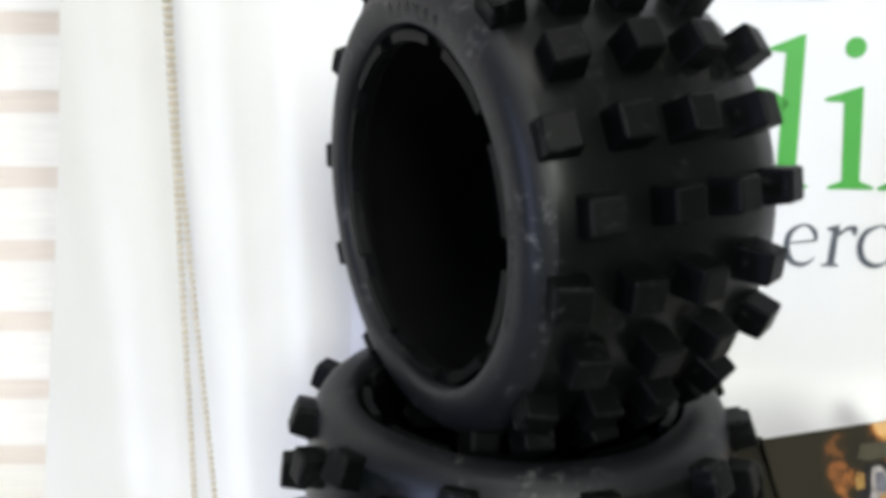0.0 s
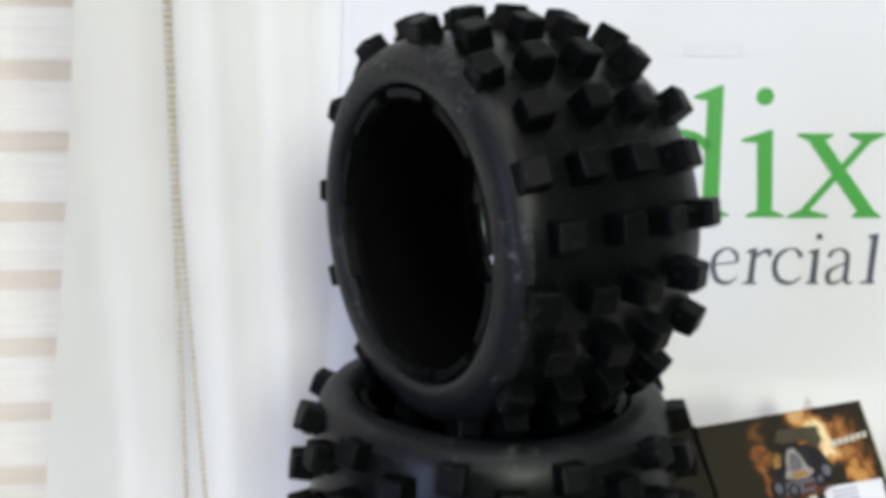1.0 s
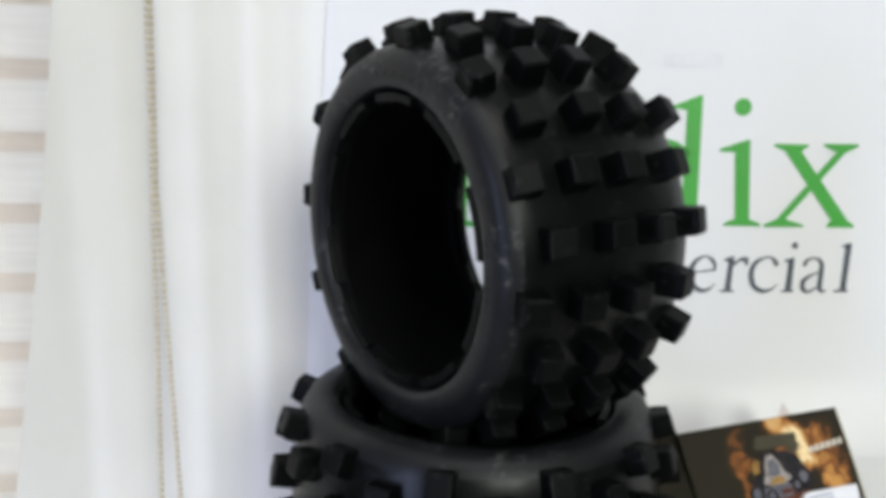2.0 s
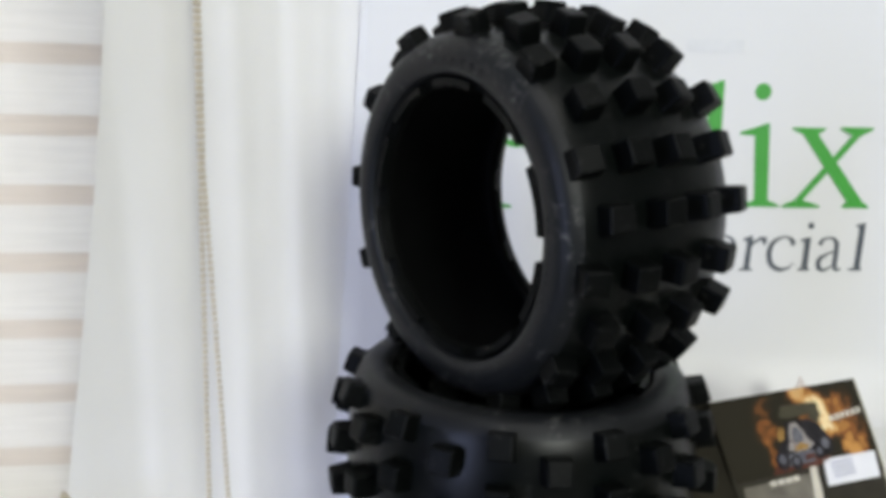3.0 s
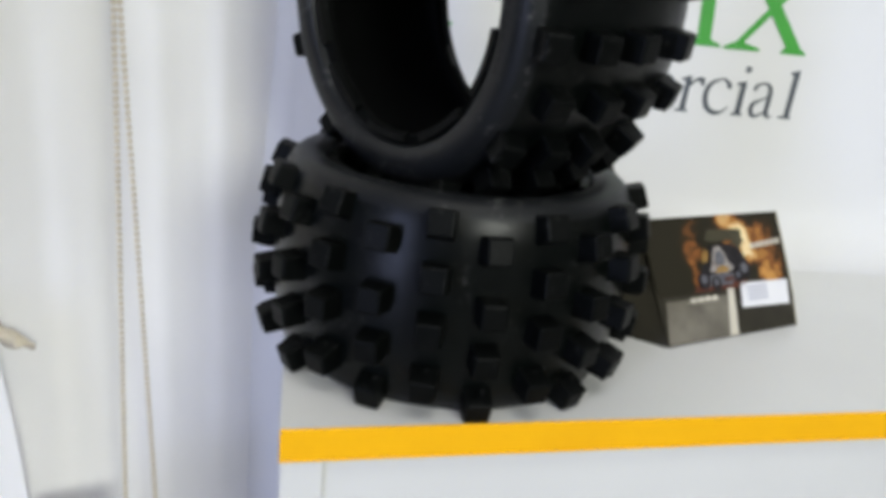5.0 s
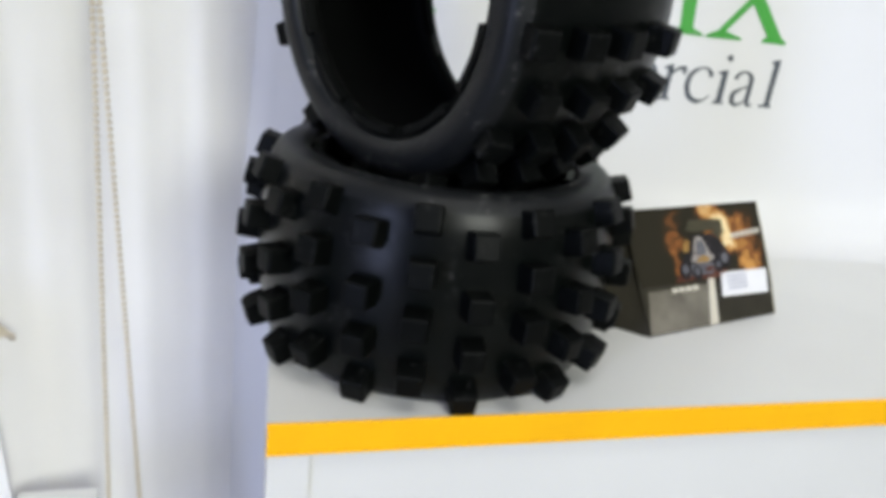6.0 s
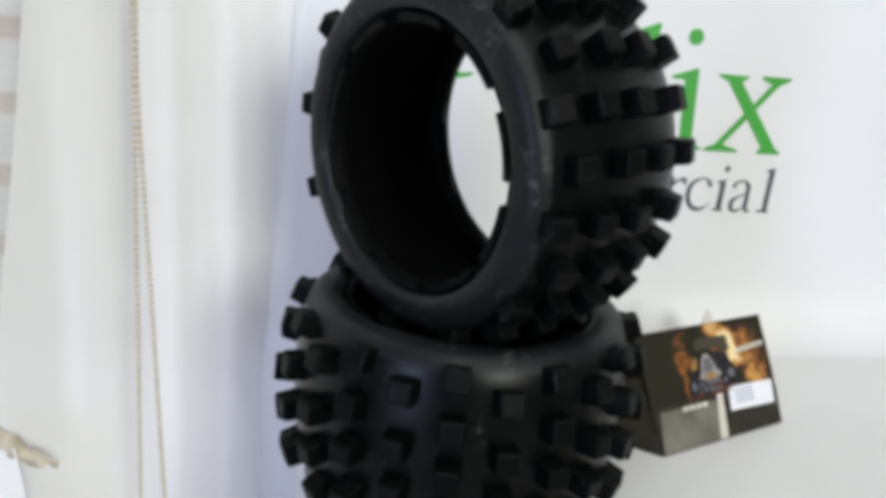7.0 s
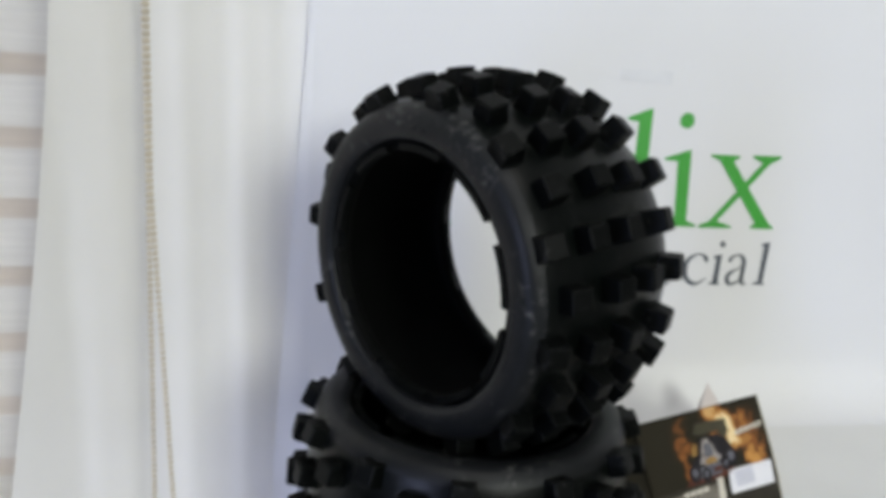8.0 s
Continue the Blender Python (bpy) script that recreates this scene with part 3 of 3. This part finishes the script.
def fire_material():
    """Printed flames: soft blobs of heat, torn by noise, over a dark ground."""
    m = bpy.data.materials.new("fiery_print")
    m.use_nodes = True
    nt = m.node_tree
    b = nt.nodes["Principled BSDF"]
    b.inputs["Roughness"].default_value, b.inputs["Specular IOR Level"].default_value = 0.55, 0.12
    co = nt.nodes.new("ShaderNodeTexCoord")
    no = nt.nodes.new("ShaderNodeTexNoise")
    no.inputs["Scale"].default_value, no.inputs["Detail"].default_value = 110, 6
    nt.links.new(co.outputs["Object"], no.inputs["Vector"])
    tear = nt.nodes.new("ShaderNodeVectorMath")
    tear.operation = "MULTIPLY_ADD"
    tear.inputs[1].default_value, tear.inputs[2].default_value = (0.022, 0.022, 0), (-0.011, -0.011, 0)
    nt.links.new(no.outputs["Color"], tear.inputs[0])
    add = nt.nodes.new("ShaderNodeVectorMath")
    nt.links.new(co.outputs["Object"], add.inputs[0])
    nt.links.new(tear.outputs[0], add.inputs[1])
    heat = None
    for u, v, r, h in ((0.054, 0.060, 0.012, 0.66), (0.060, 0.055, 0.012, 0.82), (0.066, 0.050, 0.012, 0.92), (0.067, 0.044, 0.011, 0.86), (0.073, 0.042, 0.010, 0.66), (0.080, 0.051, 0.013, 0.50), (0.086, 0.047, 0.010, 0.42), (0.079, 0.038, 0.011, 0.50), (0.086, 0.037, 0.011, 0.42), (0.082, 0.029, 0.009, 0.60), (0.090, 0.030, 0.008, 0.52), (0.027, 0.055, 0.008, 0.30), (0.026, 0.047, 0.008, 0.40), (0.027, 0.040, 0.008, 0.44), (0.027, 0.032, 0.008, 0.42), (0.032, 0.043, 0.006, 0.42), (0.028, 0.026, 0.006, 0.30)):
        d = nt.nodes.new("ShaderNodeVectorMath")
        d.operation = "DISTANCE"
        d.inputs[1].default_value = (u, v, 0)
        nt.links.new(add.outputs[0], d.inputs[0])
        r1 = nt.nodes.new("ShaderNodeMapRange")
        r1.interpolation_type = "SMOOTHSTEP"
        r1.inputs["From Min"].default_value, r1.inputs["From Max"].default_value = r, 0.001
        r1.inputs["To Max"].default_value = h
        nt.links.new(d.outputs["Value"], r1.inputs["Value"])
        if heat:
            p = nt.nodes.new("ShaderNodeMath")
            p.operation = "MAXIMUM"
            nt.links.new(heat, p.inputs[0]), nt.links.new(r1.outputs[0], p.inputs[1])
            heat = p.outputs[0]
        else:
            heat = r1.outputs[0]
    ramp = nt.nodes.new("ShaderNodeValToRGB")
    stops = ((0.0, (0.024, 0.021, 0.014)), (0.18, (0.040, 0.026, 0.014)), (0.40, (0.22, 0.085, 0.028)), (0.60, (0.52, 0.26, 0.075)), (0.84, (0.82, 0.66, 0.38)))
    ramp.color_ramp.elements[0].position, ramp.color_ramp.elements[1].position = stops[0][0], stops[-1][0]
    ramp.color_ramp.elements[0].color, ramp.color_ramp.elements[1].color = (*stops[0][1], 1), (*stops[-1][1], 1)
    for at, c in stops[1:-1]:
        ramp.color_ramp.elements.new(at).color = (*c, 1)
    nt.links.new(heat, ramp.inputs[0])
    nt.links.new(ramp.outputs[0], b.inputs["Base Color"])
    return m


FIRE = fire_material()
card = empty("header_card", CARD)
bow = [(WID, 0.0), (WID + 0.0018, HEI * 0.25), (WID + 0.0022, HEI * 0.5), (WID + 0.0018, HEI * 0.75), (WID + 0.0012, HEI)]
part("front_panel", slab([(0, 0)] + bow + [(-0.004, HEI), (-0.002, HEI * 0.5)], 0.0008, lambda u, v, n: (u, v, n)), CARD_DARK, card)
part("raw_edge", slab([(u + 0.0001, v) for u, v in bow] + [(u + 0.0006, v) for u, v in bow[::-1]], 0.0009, lambda u, v, n: (u, v, n - 0.0001)), CARD_EDGE, card, "pale raw card edge")
printed("fiery_picture", [(0.0005, 0.0220), (WID - 0.001, 0.0130)] + [(u - 0.0007, v) for u, v in bow[1:-1]] + [(WID + 0.0005, HEI - 0.0003), (-0.0036, HEI - 0.0003), (-0.0016, HEI * 0.5)], FIRE, 0.00015, "printed picture of flames")
printed("dark_print", [(0.0500, 0.0006), (WID - 0.0006, 0.0006), (WID + 0.0006, 0.0128), (0.0555, 0.0146)], CARD_DARK, 0.0003)
printed("dark_print", rect(0.0004, 0.0205, 0.0500, 0.0235), CARD_DARK, 0.0003)
printed("grey_print", [(0.0004, 0.0004), (0.0430, 0.0004), (0.0470, 0.0213), (0.0030, 0.0213)], CARD_GREY, 0.0005, "grey gradient print")
printed("pale_strip", [(0.0434, 0.0004), (0.0496, 0.0004), (0.0520, 0.0240), (0.0475, 0.0240)], CREAM, 0.0005, "pale strip")
for u in (0.0195, 0.0245, 0.0295, 0.0345):
    printed("small_print", rect(u, 0.0192, u + 0.0040, 0.0216), CREAM, 0.0008)
for k in range(6):
    u, v = 0.0705 + k * 0.0041, 0.0432 + k * 0.0003
    printed("word_bar", [(u, v), (u + 0.0031, v + 0.0002), (u + 0.0034, v + 0.0030), (u + 0.0004, v + 0.0028)], CREAM, 0.0004, "pale lettering")
# the pictured buggy, as plain shapes
printed("pictured_buggy", [(0.0308, 0.029), (0.0358, 0.025), (0.0538, 0.025), (0.0668, 0.030), (0.0658, 0.037), (0.0618, 0.044), (0.0538, 0.047), (0.0398, 0.047), (0.0368, 0.039), (0.0318, 0.036)], NIGHT, 0.0004)
printed("pictured_ground", [(0.0228, 0.0240), (0.0578, 0.0240), (0.0638, 0.0270), (0.0558, 0.0285), (0.0458, 0.0275), (0.0358, 0.0290), (0.0268, 0.0275)], RUST, 0.0006)
printed("pictured_body", [(0.0368, 0.0335), (0.0418, 0.0322), (0.0498, 0.0322), (0.0550, 0.0345), (0.0513, 0.0375), (0.0493, 0.0420), (0.0463, 0.0460), (0.0426, 0.0460), (0.0401, 0.0415), (0.0390, 0.0370)], ASH, 0.0008)
printed("pictured_windscreen", [(0.0416, 0.0372), (0.0446, 0.0362), (0.0482, 0.0368), (0.0486, 0.0402), (0.0462, 0.0438), (0.0434, 0.0438), (0.0420, 0.0405)], SLATE, 0.0010)
printed("pictured_bumper", [(0.0408, 0.0326), (0.0493, 0.0326), (0.0508, 0.0345), (0.0463, 0.0362), (0.0418, 0.0348)], AMBER, 0.0010)
printed("pictured_panel", [(0.0324, 0.0385), (0.0363, 0.0390), (0.0378, 0.0440), (0.0348, 0.0452), (0.0328, 0.0425)], AMBER, 0.0007)
printed("pictured_undertray", [(0.0328, 0.0262), (0.0518, 0.0262), (0.0558, 0.0305), (0.0518, 0.0320), (0.0358, 0.0316)], SLATE, 0.0007)
printed("pictured_grille", [(0.0463, 0.0275), (0.0528, 0.0278), (0.0533, 0.0300), (0.0468, 0.0300)], RUST, 0.0009)
for u, v, r in ((0.0313, 0.0295, 0.0045), (0.0398, 0.0275, 0.0036), (0.0618, 0.0330, 0.0052), (0.0568, 0.0300, 0.0034)):
    wheel = printed("pictured_wheel", disc(u, v, r, 18), NIGHT, 0.0010)
    part("pictured_rim", slab(disc(u - 0.0002, v + 0.0006, r * 0.5, 14), -0.0001, lambda a, b, n: (a, b, -0.0013 + n)), SLATE, wheel)
printed("pictured_smoke", [(0.0560, 0.0470), (0.0620, 0.0440), (0.0655, 0.0480), (0.0640, 0.0515), (0.0580, 0.0495)], OLIVE, 0.0005)
printed("pictured_wing", [(0.0365, 0.0500), (0.0420, 0.0485), (0.0580, 0.0488), (0.0650, 0.0515), (0.0645, 0.0540), (0.0540, 0.0548), (0.0400, 0.0550)], OLIVE, 0.0006)
sticker = printed("sticker", [(0.0560, 0.0135), (0.0930, 0.0122), (0.0945, 0.0250), (0.0575, 0.0262)], PAPER, 0.0006, "white paper sticker")
for k in range(4):
    part("print_bar", slab(rect(0.0615, 0.0165 + k * 0.0021, 0.0770, 0.0178 + k * 0.0021), -0.0001, lambda u, v, n: (u, v, -0.0009 + n)), PALE_INK, sticker)
# side flap that folds back, rear panel, and the corner of the clear bag behind
part("side_flap", slab([(0, 0), (-0.0015, HEI * 0.5), (-0.0036, HEI), (-0.030, HEI * 0.9), (-0.034, 0.0)], 0.0006, lambda u, v, n: (u * 0.5, v - u * 0.25, -u * 0.75 + n)), CARD_DARK, card)
part("rear_panel", slab([(0.002, 0), (WID - 0.004, 0), (WID - 0.001, HEI * 0.98), (0.0, HEI * 0.98)], 0.0006, lambda u, v, n: (u, v * 0.80, 0.0010 + 0.052 * (1 - v / HEI) + n)), CARD_DARK, card)
bm = bmesh.new()
bag = [bm.verts.new(CARD.inverted() @ Vector(p)) for p in ((0.2017, 0.1000, 0.0370), (0.1720, 0.0760, 0.0008), (0.2300, 0.0900, 0.0008), (0.2020, 0.1130, 0.0008), (0.1900, 0.0880, 0.0180), (0.2160, 0.0930, 0.0150))]
for face in ((0, 4, 5), (4, 1, 5), (1, 2, 5), (0, 5, 3), (5, 2, 3), (0, 3, 4), (3, 1, 4), (1, 3, 2)):
    bm.faces.new([bag[k] for k in face])
part("bag_corner", bm, CLEAR, card, "clear plastic bag corner")
tagged(card, "dark glossy printed header card with fiery picture, standing on the table", "packaging")
